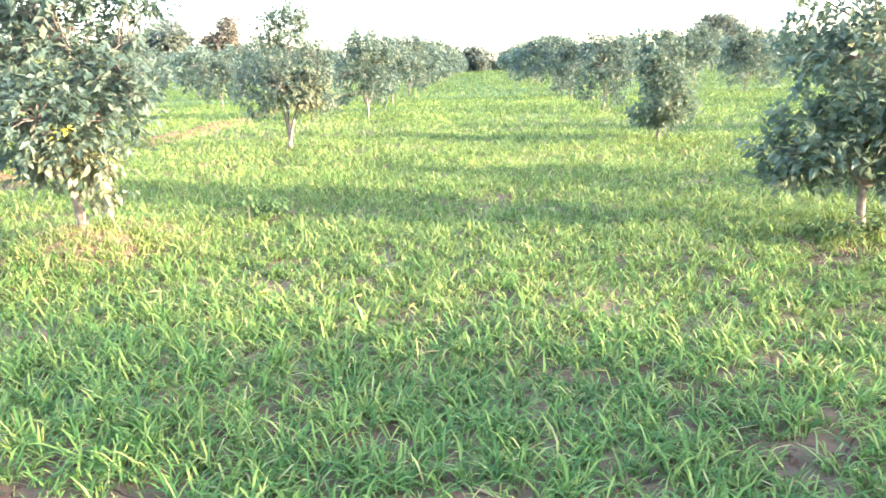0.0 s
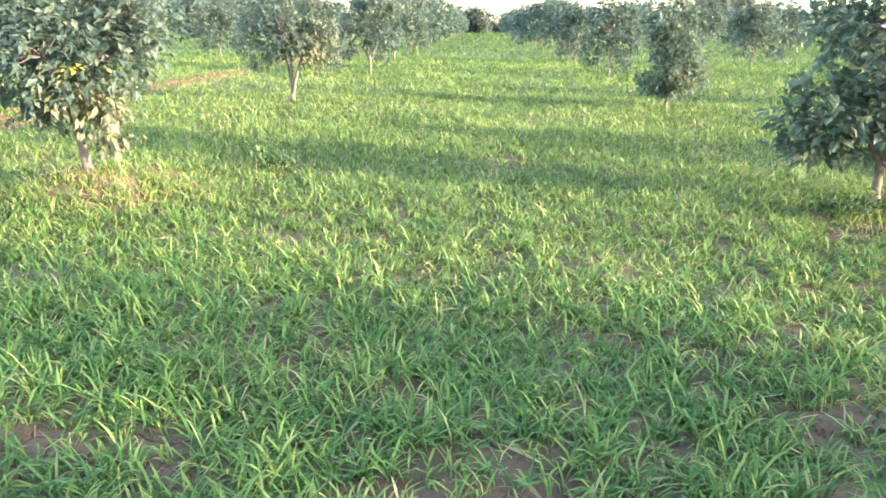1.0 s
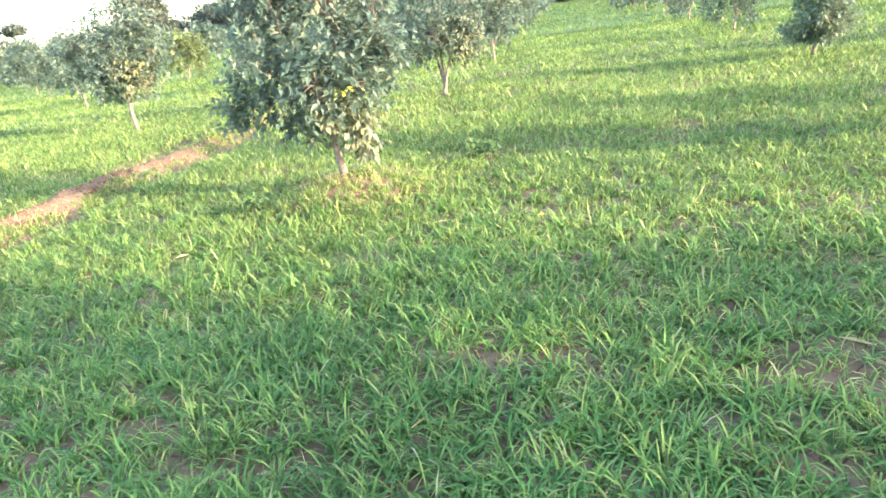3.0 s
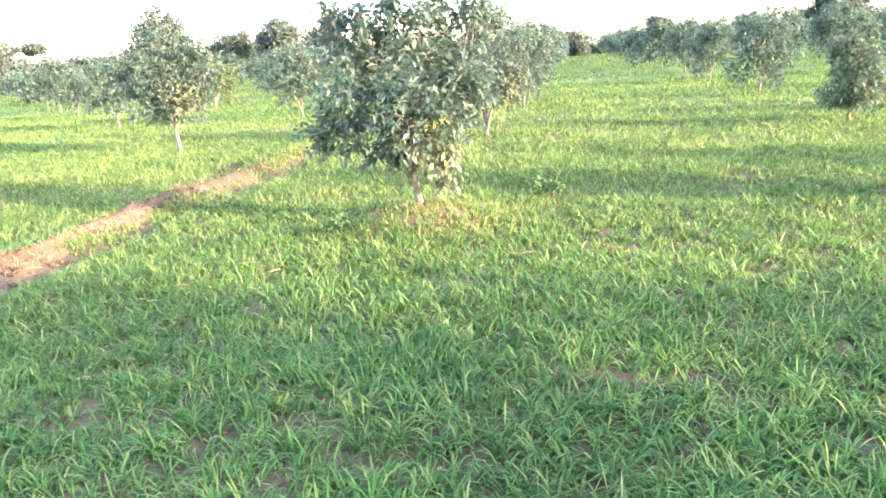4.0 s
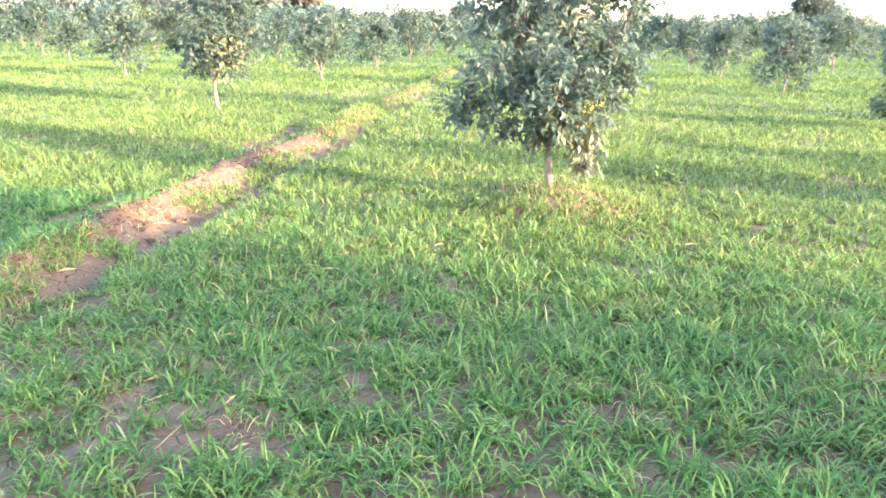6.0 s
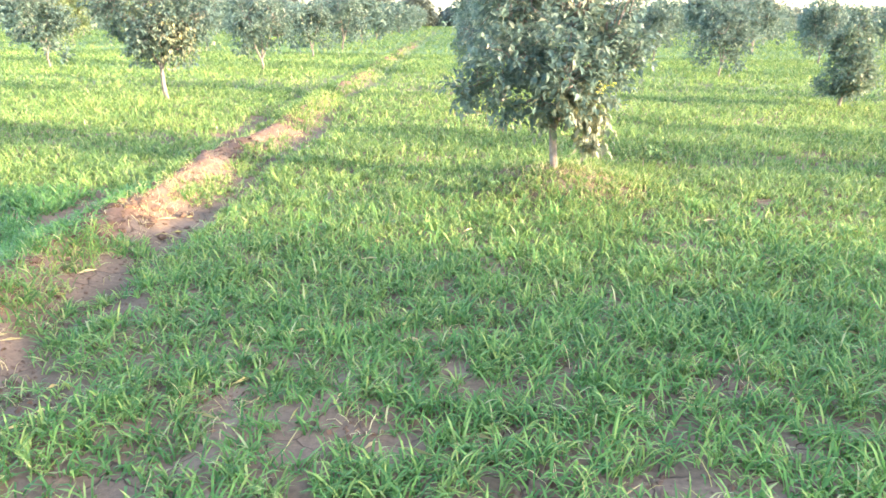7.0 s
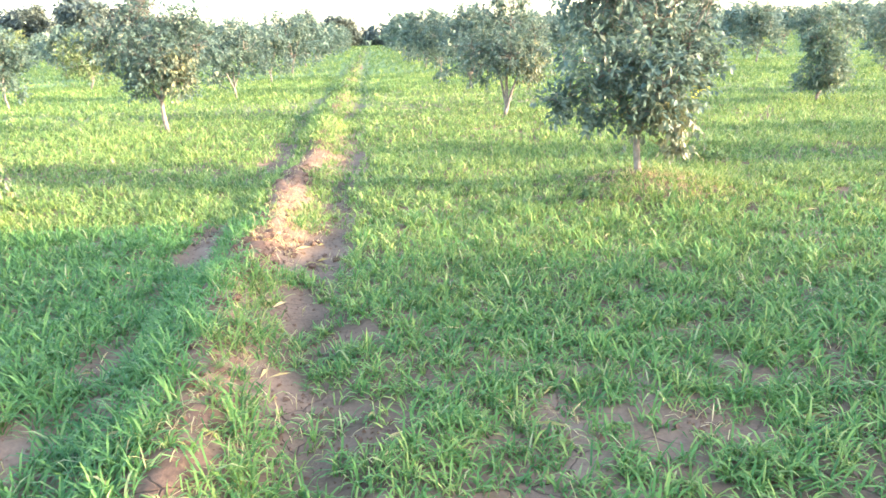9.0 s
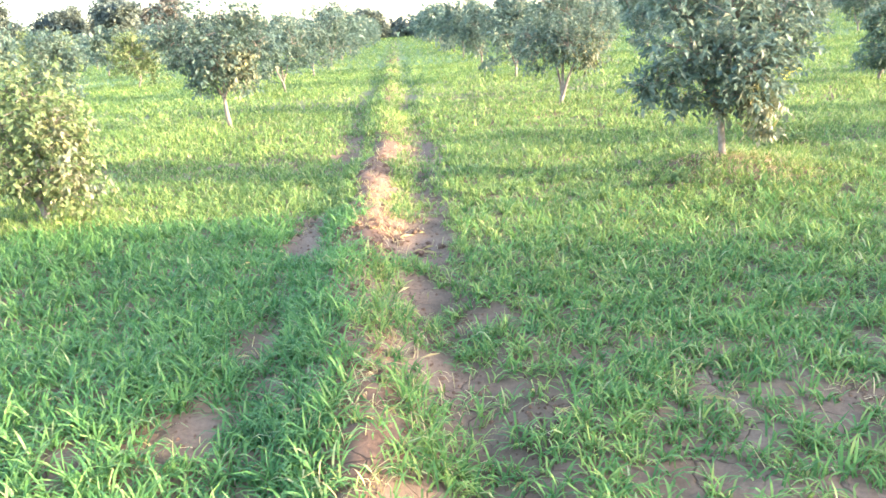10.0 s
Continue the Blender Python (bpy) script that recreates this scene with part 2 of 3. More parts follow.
def stand(x, y):
    """How thickly the wheat stands: 1 full, 0 bare soil."""
    d = 0.68 + 0.22 * (x < BUND_X) * (y < 9) + 0.8 * lattice(x, y, 0.9, 11) + 0.5 * (lattice(x, y, 2.6, 12) - 0.5)
    front = np.clip((5.4 - y) / 1.6, 0, 1) * (x > BUND_X)
    d -= front * (-0.08 + 0.5 * (lattice(x, y, 2.4, 13) - 0.35))
    d -= 0.08 * np.clip((5.1 - y) / 1.2, 0, 1) * np.clip((-2.6 - x) / 1.5, 0, 1) * (x > BUND_X)
    d -= 0.1 * np.exp(-((x + 6.85) / 0.45) ** 2) * np.clip((5.7 - y) / 0.5, 0, 1)
    d -= 1.2 * np.exp(-(((x + 7.3) / 0.36) ** 2 + ((y - 6.35) / 0.4) ** 2) ** 2)
    for bx, by, rx, ry in BARE:
        d -= (0.26 + 0.9 * lattice(x, y, 6.5, 14)) * np.where(x < BUND_X, 1.7, 1.0) * np.exp(-(((x - bx) / rx) ** 2 + ((y - by) / ry) ** 2) ** 2)
    b = x - bund_line(y)
    open_soil = np.where((y > 5.8) & (y < 9.2), 1.0, np.where(y < 5.8, np.where(y < 3.8, 0.7, 0.1 + 0.65 * lattice(x, y, 2.2, 16)), np.clip(0.95 - (y - 9.2) / 2.8, -0.25, 0.9)))
    d -= 1.2 * open_soil * np.exp(-((b - 0.02) / (np.where(y < 5.8, 0.085, 0.17 + 0.1 * np.exp(-((y - 6.1) / 0.6) ** 2)) * (0.6 + 0.8 * lattice(x * 0 + 1.7 + (b > 0), y, 1.9, 19)))) ** 4)
    d -= np.where(y < 5.6, 0.42 + 0.3 * np.exp(-((y - 5.1) / 0.5) ** 2), 0.62 + 0.4 * np.exp(-((y - 6.1) / 0.6) ** 2)) * np.exp(-((b - 0.5) / np.where(y < 5.8, 0.27, 0.21)) ** 4)
    d -= np.where(y < 9, 0.3, 0.55) * np.exp(-((b + 0.47) / 0.16) ** 4)
    for tx, ty in NAMED.values():
        d -= 0.15 * np.exp(-(((x - tx) ** 2 + (y - ty) ** 2) / 0.12))
    return np.clip(d * (0.62 + 0.76 * lattice(x, y, 5.5, 15)), 0, 1)


def blades(px, py, pz, count, length, width, segments, droop=1.0, spread=0.03):
    """Arching grass blades, several from each plant, as arrays of points and triangles."""
    n = len(px) * count
    x, y, z = np.repeat(px, count), np.repeat(py, count), np.repeat(pz, count)
    x, y = x + rng.normal(0, spread, n), y + rng.normal(0, spread, n)
    L = np.repeat(length, count) * rng.uniform(0.6, 1.15, n)
    az = rng.uniform(0, 2 * math.pi, n)
    lean0 = rng.uniform(0.08, 0.8, n)
    bend = droop * rng.uniform(0.6, 2.6, n)
    w = width * rng.uniform(0.7, 1.3, n)
    twist = rng.normal(0, 0.5, n)
    fx, fy = np.cos(az), np.sin(az)
    sx, sy = -np.sin(az + twist), np.cos(az + twist)
    rows = []
    cx, cy, cz = x, y, z - 0.01
    for s in range(segments + 1):
        f = s / segments
        ww = w * (0.75 + 0.5 * f - 0.55 * f * f) if s < segments else 0
        if s < segments:
            rows.append(np.stack([cx - sx * ww / 2, cy - sy * ww / 2, cz], 1))
            rows.append(np.stack([cx + sx * ww / 2, cy + sy * ww / 2, cz], 1))
        else:
            rows.append(np.stack([cx, cy, cz], 1))
        a = lean0 + bend * (f + 0.5 / segments) ** 1.4
        step = L / segments
        cx, cy, cz = cx + fx * np.sin(a) * step, cy + fy * np.sin(a) * step, cz + np.cos(a) * step
    k = 2 * segments + 1
    verts = np.stack(rows, 1).reshape(-1, 3)
    tri = []
    for s in range(segments - 1):
        a = 2 * s
        tri += [(a, a + 1, a + 3), (a, a + 3, a + 2)]
    tri.append((k - 3, k - 2, k - 1))
    faces = (np.arange(n)[:, None, None] * k + np.array(tri)[None]).reshape(-1, 3)
    return verts, faces


def walked(x, y):
    """The part of the field along the walk, where the wheat is built in full."""
    return (x > -7.4 - np.maximum(0.66 * y, 1.03 * y - 4.0)) & (x < -1.2 + np.maximum(0.62 * y, 0.7 * y - 1.5))


def scatter(y0, y1, density, per, length, width, segments, side, droop=1.0, spread=0.03):
    """Wheat over one depth of the plot on one side of the bund."""
    left, right = -9.0 - 1.02 * y1, 1.8 + 0.72 * y1
    n = int(density * (right - left) * (y1 - y0))
    x, y = rng.uniform(left, right, n), rng.uniform(y0, y1, n)
    keep = walked(x, y)
    keep &= (x < BUND_X) if side < 0 else (x >= BUND_X)
    d = stand(x, y)
    keep &= rng.uniform(0, 1, n) < d
    x, y, d = x[keep], y[keep], d[keep]
    tall = length * (0.62 + 0.45 * d) * (0.8 + 0.4 * lattice(x, y, 0.5, 21))
    return blades(x, y, ground_height(x, y), per, tall, width, segments, droop, spread)


def join(pieces):
    verts, faces, base = [], [], 0
    for v, f in pieces:
        verts.append(v)
        faces.append(f + base)
        base += len(v)
    return np.concatenate(verts), np.concatenate(faces)


def margin(side, gain):
    """Thinner wheat beside and behind the walk."""
    n = 52000
    x, y = rng.uniform(-19, 10, n), rng.uniform(-6, 10, n)
    inside = walked(x, y) & (y > 2.3)
    keep = ~inside & ((x < BUND_X) if side < 0 else (x >= BUND_X)) & (rng.uniform(0, 1, n) < stand(x, y))
    x, y = x[keep], y[keep]
    return blades(x, y, ground_height(x, y), 3, np.full(len(x), 0.17 * gain), 0.024, 2)


ZONES = [(2.3, 4.8, 120, 9, 0.145, 0.0084, 3), (4.8, 5.8, 205, 8, 0.13, 0.009, 3), (5.8, 7.0, 290, 8, 0.122, 0.0095, 2), (7.0, 8.6, 340, 6, 0.13, 0.0115, 2), (8.6, 11.5, 330, 4, 0.14, 0.0135, 2), (11.5, 16.0, 230, 3, 0.15, 0.017, 2), (16.0, 30.0, 80, 3, 0.18, 0.023, 2), (30.0, 56.0, 15, 3, 0.23, 0.056, 1), (56.0, 116.0, 4.2, 3, 0.25, 0.13, 1)]
NEAR_RIGHT = [(2.3, 4.8, 205, 9, 0.148, 0.0092, 3), (4.8, 5.8, 140, 8, 0.14, 0.0095, 3), (5.8, 7.0, 55, 7, 0.14, 0.0115, 3)]
NEAR_LEFT = [(2.3, 4.8, 320, 9, 0.155, 0.0095, 3), (4.8, 7.1, 350, 8, 0.14, 0.0098, 3)]
FIELDS = [
    (1, WHEAT, ZONES, True, "young yellow-green wheat standing thin over dry soil"),
    (1, SHADED_WHEAT, NEAR_RIGHT, False, "young wheat tufts on cracked soil beside the path, shade-deepened green"),
    (-1, SHADED_WHEAT_LEFT, NEAR_LEFT, False, "lush young wheat growing beside the earth bund, shade-deepened green"),
    (-1, WHEAT, [(7.1, *ZONES[3][1:]), *ZONES[4:]], True, "young yellow-green wheat between the orchard rows"),
]
for side, mat, zones, edge, words in FIELDS:
    v, f = join([scatter(a, b, n, k, ln, w, s, side, 1.05, 0.015 if b < 9 else 0.03) for a, b, n, k, ln, w, s in zones] + ([margin(side, 1.0)] if edge else []))
    tagged(new("wheat_crop", mesh_from("wheat_crop", v, f, mat)), words, "wheat", kind="stuff")


# ---- dry grass and litter ----
def dry_patch(cx, cy, rx, ry, n):
    x, y = rng.normal(cx, rx, n), rng.normal(cy, ry, n)
    return blades(x, y, ground_height(x, y), 3, np.full(n, 0.13), 0.0045, 3, 1.4)


pieces = [dry_patch(-3.75, 7.25, 0.4, 0.3, 130), dry_patch(-4.2, 7.4, 0.4, 0.28, 260), dry_patch(-7.5, 6.95, 0.12, 0.35, 90), dry_patch(-7.52, 3.6, 0.13, 0.5, 60), dry_patch(1.5, 7.3, 0.45, 0.25, 110), dry_patch(-10.1, 7.25, 0.5, 0.25, 170), dry_patch(-4.2, 13.7, 0.5, 0.4, 80), dry_patch(-10.3, 13.7, 0.5, 0.4, 60)]
for bx, by, rx, ry in BARE:
    pieces.append(dry_patch(bx, by, rx, ry, 5))
for by in np.arange(2.3, 15, 0.7):
    pieces.append(dry_patch(bund_line(by) + 0.12, by, 0.16, 0.3, 16))
v, f = join(pieces)
tagged(new("dry_grass", mesh_from("dry_grass", v, f, STRAW)), "straw-coloured dry grass round the trunks and along the bund", "dry grass", kind="stuff")


def lying_straw():
    n = 450
    x, y = rng.uniform(-9.5, 2, n), rng.uniform(2.4, 6.5, n)
    a, L, w = rng.uniform(0, math.pi, n), rng.uniform(0.04, 0.16, n), rng.uniform(0.0012, 0.0026, n)
    z = ground_height(x, y) + 0.012 + rng.uniform(0, 0.02, n)
    dx, dy = np.cos(a) * L / 2, np.sin(a) * L / 2
    ox, oy = -np.sin(a) * w, np.cos(a) * w
    rise = rng.normal(0, 0.01, n)
    v = np.stack([np.stack([x - dx + ox, y - dy + oy, z], 1), np.stack([x - dx - ox, y - dy - oy, z], 1), np.stack([x + dx - ox, y + dy - oy, z + rise], 1), np.stack([x + dx + ox, y + dy + oy, z + rise], 1), np.stack([x, y, z + 0.012], 1)], 1).reshape(-1, 3)
    f = (np.arange(n)[:, None, None] * 5 + np.array([(0, 1, 4), (1, 2, 4), (2, 3, 4), (3, 0, 4)])[None]).reshape(-1, 3)
    tagged(new("straw_litter", mesh_from("straw_litter", v, f, STRAW)), "loose pale straw lying on the soil", "straw", kind="stuff")


lying_straw()


# ---- trees ----
def tube(points, radii, sides=7):
    """A tapering limb along a line of points."""
    bm = bmesh.new()
    rings = []
    for i, (p, r) in enumerate(zip(points, radii)):
        d = (points[min(i + 1, len(points) - 1)] - points[max(i - 1, 0)]).normalized()
        u = d.orthogonal().normalized()
        w = d.cross(u)
        rings.append([bm.verts.new(p + (u * math.cos(2 * math.pi * k / sides) + w * math.sin(2 * math.pi * k / sides)) * r * (1 + 0.08 * math.sin(3 * k + i))) for k in range(sides)])
    for a, b in zip(rings, rings[1:]):
        for k in range(sides):
            bm.faces.new((a[k], a[(k + 1) % sides], b[(k + 1) % sides], b[k]))
    bm.faces.new(rings[-1])
    for f in bm.faces:
        f.smooth = True
    return bm


def limb_mesh(name, tubes):
    bm = bmesh.new()
    for points, radii, sides in tubes:
        one = tube(points, radii, sides)
        me = bpy.data.meshes.new("temporary")
        one.to_mesh(me)
        one.free()
        bm.from_mesh(me)
        bpy.data.meshes.remove(me)
    me = bpy.data.meshes.new(name)
    bm.to_mesh(me)
    bm.free()
    me.materials.append(BARK)
    return me


def curve_points(a, b, sag, r, n=6):
    side = Vector((r.uniform(-1, 1), r.uniform(-1, 1), 0)) * 0.08
    return [a.lerp(b, i / n) + side * math.sin(math.pi * i / n) + Vector((0, 0, sag * math.sin(math.pi * i / n))) for i in range(n + 1)]


def leaf_cloud(r, lobes, sprigs, per, size, fold=True, twig=0.24, droop=0.3, shell=0.45):
    """Leaves set along short twigs that fill the lobes, thicker towards their outside. Lobes: x, y, z, radius, weight."""
    lob = np.array(lobes, dtype=float)
    wgt = lob[:, 3] ** 2 * lob[:, 4]
    pick = r.choice(len(lob), sprigs, p=wgt / wgt.sum())
    d = r.normal(0, 1, (sprigs, 3))
    d /= np.linalg.norm(d, axis=1)[:, None]
    rad = lob[pick, 3] * r.uniform(shell, 1.0, sprigs) ** 0.7 * np.where(r.uniform(0, 1, sprigs) < 0.22, r.uniform(1.0, 1.35, sprigs), 1.0)
    c = lob[pick, :3] + d * rad[:, None] * np.array([1, 1, 0.92])
    c[:, 2] = np.maximum(c[:, 2], 0.12)
    out = d * 0.8 + np.array([0, 0, 0.45]) + r.normal(0, 0.35, (sprigs, 3))
    out /= np.linalg.norm(out, axis=1)[:, None]
    n = sprigs * per
    f = np.tile(np.linspace(0, 1, per), sprigs)[:, None]
    base = np.repeat(c, per, 0) + np.repeat(out, per, 0) * (f - 0.5) * twig
    ax = r.normal(0, 1, (n, 3))
    o = np.repeat(out, per, 0)
    ax -= o * (ax * o).sum(1)[:, None]
    ax /= np.linalg.norm(ax, axis=1)[:, None]
    way = ax * 0.85 + o * 0.55 + np.array([0, 0, -1.0]) * droop * r.uniform(0.3, 1.5, n)[:, None]
    way /= np.linalg.norm(way, axis=1)[:, None]
    up = np.array([0, 0, 1.0]) + r.normal(0, 0.45, (n, 3))
    side = np.cross(way, up)
    side /= np.linalg.norm(side, axis=1)[:, None]
    nor = np.cross(side, way)
    L = (size * r.uniform(0.65, 1.2, n))[:, None]
    W = L * r.uniform(0.42, 0.6, n)[:, None] / 2
    mid = base + way * L * 0.48
    tip = base + way * L - nor * L * 0.16
    if fold:
        v = np.stack([base, mid + side * W + nor * W * 0.3, tip, mid - side * W + nor * W * 0.3, mid], 1).reshape(-1, 3)
        t = np.array([(0, 1, 4), (1, 2, 4), (2, 3, 4), (3, 0, 4)])
        k = 5
    else:
        v = np.stack([base, mid + side * W, tip, mid - side * W], 1).reshape(-1, 3)
        t = np.array([(0, 1, 2), (0, 2, 3)])
        k = 4
    return v, (np.arange(n)[:, None, None] * k + t[None]).reshape(-1, 3), c


def build_tree(label, seed, lobes, stems, sprigs=380, per=9, size=0.115, fold=True, leaf=None, dry=(), fork=0.35, thick=0.05, wood=True, sprig=None):
    """An orchard tree: trunk, limbs to every lobe of the crown, twigs, leaves. dry: lobes of yellowing leaves."""
    r, rr = np.random.default_rng(seed), random.Random(seed)
    tree = tagged(new("orchard_tree"), label, "fruit tree", "orchard trees")
    top = Vector((stems[0][0] * 0.12, stems[0][1] * 0.12, fork))
    trunk = part("trunk", limb_mesh("trunk", [(curve_points(Vector((0, 0, -0.12)), top, 0, rr, 5), [thick * s for s in (1.35, 1.1, 1.0, 0.95, 0.9, 0.85)], 9)]), tree, "pale smooth bark")
    v, f, c = leaf_cloud(r, lobes, sprigs, per, size, fold)
    heads = []
    for sx, sy, sz in stems:
        end = Vector((sx, sy, sz))
        pts = curve_points(top, end, 0.02, rr, 6)
        part("limb", limb_mesh("limb", [(pts, [thick * (0.72 - 0.095 * i) for i in range(7)], 6)]), trunk)
        heads += pts[2:]
    twigs = []
    for lx, ly, lz, lr, lw in lobes:
        end = Vector((lx, ly, lz))
        a = min(heads, key=lambda p: (p - end).length + 0.4 * max(0, p.z - end.z))
        thin = min(1.0, 0.25 + lr / 0.35)
        twigs.append((curve_points(a, end, -0.03, rr, 4), [k * thin for k in (0.016, 0.014, 0.012, 0.009, 0.006)], 5))
    if wood:
        ends = [p for t in twigs for p in t[0][2:]] + heads
        for i in range(0, len(c), 3 if fold else 12):
            e = Vector(c[i])
            a = min(ends, key=lambda p: (p - e).length)
            if 0.08 < (a - e).length < 0.8:
                twigs.append(([a, a.lerp(e, 0.5) + Vector((0, 0, 0.02)), e], [0.006, 0.005, 0.003], 3))
    tagged(part("twig_growth", limb_mesh("twig_growth", twigs), tree), kind="stuff")
    part("crown", mesh_from("crown", v, f, leaf or LEAF), tree)
    if dry:
        v, f, c = leaf_cloud(r, dry, max(16, sprigs // 9), per, size, fold, droop=1.1, shell=0.1)
        part("dry_leaves", mesh_from("dry_leaves", v, f, LEAF_YELLOW), tree, "yellowing drooping leaves")
    if sprig:
        v, f, c = leaf_cloud(r, [sprig], 2, 5, size * 0.75, fold, 0.12, 0.5, 0.1)
        part("yellow_sprig", mesh_from("yellow_sprig", v, f, LEAF_BRIGHT), tree, "bright yellow sprig of leaves")
    return tree


def set_at(tree, x, y, turn=0.0, scale=1.0):
    z = float(ground_height(np.array([x]), np.array([y]))[0])
    tree.matrix_basis = Matrix.LocRotScale((x, y, z), Euler((0, 0, radians(turn))), (scale, scale, scale))
    return tree


# the trees that stand nearest the walk, each with its own outline
set_at(build_tree("bushy fruit tree with pale trunk and drooping leaves at its foot", 11,
       [(0.0, 0.0, 1.25, 0.58, 0.9), (-0.6, -0.1, 1.22, 0.42, 1.0), (-0.76, -0.2, 0.86, 0.27, 1.2), (-1.02, -0.2, 0.86, 0.14, 1.2), (-0.42, 0.1, 0.66, 0.24, 1.1), (-0.6, 0.05, 1.7, 0.29, 0.85), (-0.78, 0.05, 1.9, 0.22, 0.8), (0.52, 0.1, 1.7, 0.28, 0.8), (0.72, 0.05, 1.9, 0.22, 0.8), (0.52, 0.0, 1.35, 0.34, 0.9), (0.64, -0.1, 1.12, 0.24, 0.9), (0.42, -0.2, 0.98, 0.3, 1.0),
        (0.0, -0.45, 1.02, 0.36, 0.9), (0.1, 0.5, 1.15, 0.46, 0.9), (-0.14, -0.28, 0.72, 0.2, 1.0), (0.2, -0.25, 0.68, 0.2, 1.0), (-0.12, 0.0, 1.86, 0.28, 0.9), (0.26, 0.05, 1.82, 0.25, 0.9), (-0.38, 0.0, 1.82, 0.24, 0.9), (-0.12, 0.0, 2.06, 0.12, 0.9), (0.36, 0.0, 2.1, 0.1, 0.8), (-0.5, 0.0, 2.06, 0.09, 0.8),
        *[(sx * (0.92 + 0.08 * k), sy, sz + 0.1 * k, 0.09 - 0.02 * k, 1.3) for sx, sy, sz in ((-0.1, -0.3, 2.02), (0.34, -0.1, 1.96), (-0.42, -0.35, 1.94), (-0.8, 0.0, 2.0), (0.12, 0.25, 1.96), (0.74, -0.1, 1.96), (-0.24, 0.2, 2.0), (0.2, -0.3, 1.92), (-0.6, 0.2, 1.98), (0.56, 0.2, 1.98)) for k in range(3)]],
       [(-0.5, -0.1, 1.1), (0.1, 0.1, 1.5), (0.5, 0.05, 1.35), (0.0, -0.4, 0.9), (-0.45, 0.1, 1.45)], 900, 8, 0.1,
       dry=[(0.3, -0.2, 0.55, 0.24, 1.2), (0.34, -0.22, 0.34, 0.15, 1.2), (0.1, -0.35, 0.78, 0.24, 0.9), (-0.2, -0.2, 0.56, 0.16, 0.8)], fork=0.42, thick=0.042, sprig=(0.3, -0.62, 0.92, 0.08, 1.0)), *NAMED["A0"], 0, 0.84)
set_at(build_tree("dark green fruit tree with broad leaves and a reddish trunk", 12,
       [(-0.68, -0.1, 0.82, 0.38, 1.2), (-0.5, 0.0, 0.66, 0.26, 1.1), (0.0, 0.0, 1.45, 0.65, 1.0), (-0.1, -0.1, 0.95, 0.55, 1.0), (0.5, 0.0, 1.2, 0.62, 1.0), (-0.45, 0.1, 1.65, 0.38, 0.8), (0.1, 0.0, 2.05, 0.36, 0.6), (0.65, 0.1, 1.85, 0.38, 0.7), (0.75, -0.1, 0.84, 0.36, 1.0), (-0.58, 0.1, 2.1, 0.24, 0.6), (0.3, 0.0, 2.42, 0.24, 0.6), (-0.15, 0.0, 2.3, 0.2, 0.5)],
       [(-0.55, 0.0, 0.9), (0.0, 0.1, 1.8), (0.55, 0.0, 1.5), (0.7, -0.1, 0.8)], 720, 8, 0.12, leaf=LEAF_BROAD,
       dry=[(0.2, -0.3, 1.0, 0.45, 1.0)], fork=0.45, thick=0.042), *NAMED["R0"], 0, 0.79)
set_at(build_tree("round-headed fruit tree with a forked pale trunk", 13,
       [(-0.5, 0.0, 1.0, 0.45, 1.1), (0.45, 0.0, 1.0, 0.42, 1.1), (0.0, 0.0, 1.5, 0.58, 1.0), (0.05, 0.0, 2.15, 0.36, 0.8), (0.08, 0.0, 2.4, 0.22, 0.9), (-0.22, 0.0, 2.2, 0.2, 0.9), (0.3, 0.0, 2.15, 0.22, 0.9), (0.5, 0.0, 1.6, 0.36, 0.9), (-0.42, 0.0, 1.95, 0.26, 0.6), (-0.7, 0.0, 1.35, 0.28, 0.8), (0.0, -0.4, 1.1, 0.38, 1.0), (0.0, 0.45, 1.2, 0.4, 1.0)],
       [(-0.3, 0.0, 1.2), (0.1, 0.05, 2.0), (0.42, -0.1, 1.2)], 850, 9, 0.082, dry=[(0.4, -0.2, 1.0, 0.45, 1.0)], fork=0.16, thick=0.046), *NAMED["A1"], 0, 0.93)
set_at(build_tree("narrow low fruit tree with foliage almost to the wheat", 14,
       [(0.0, 0.0, 0.75, 0.48, 0.9), (0.02, -0.2, 0.45, 0.28, 1.0), (-0.3, 0.0, 0.6, 0.36, 1.0), (0.35, 0.0, 0.65, 0.34, 1.0), (-0.05, 0.0, 1.25, 0.42, 1.1), (0.1, 0.0, 1.7, 0.26, 1.2), (-0.24, 0.0, 1.36, 0.26, 1.0), (0.32, 0.0, 1.25, 0.26, 1.0), (0.08, 0.0, 2.02, 0.14, 1.2), (0.0, -0.35, 0.8, 0.35, 1.0)],
       [(-0.2, 0.0, 0.9), (0.05, 0.0, 1.5), (0.3, 0.0, 0.9)], 520, 8, 0.108, leaf=LEAF_BROAD, fork=0.3, thick=0.04), *NAMED["R1"], 0, 0.82)
set_at(build_tree("small pale yellow-green bush-like fruit tree, leafy to the ground", 15,
       [(0.0, 0.0, 0.75, 0.52, 1.1), (0.25, -0.1, 0.5, 0.36, 1.2), (-0.3, 0.0, 0.6, 0.42, 1.1), (0.15, 0.0, 1.15, 0.36, 0.9), (-0.2, 0.0, 1.25, 0.3, 0.8), (0.3, -0.1, 0.9, 0.3, 1.0), (0.35, -0.15, 0.25, 0.22, 1.2)],
       [(-0.2, 0.0, 0.9), (0.1, 0.0, 1.2), (0.25, -0.1, 0.7)], 620, 9, 0.07, leaf=LEAF_SPRING, dry=[(0.45, -0.2, 0.45, 0.28, 1.0), (0.4, -0.2, 0.8, 0.25, 1.0)], fork=0.2, thick=0.035), *NAMED["L0"], 0, 0.98)
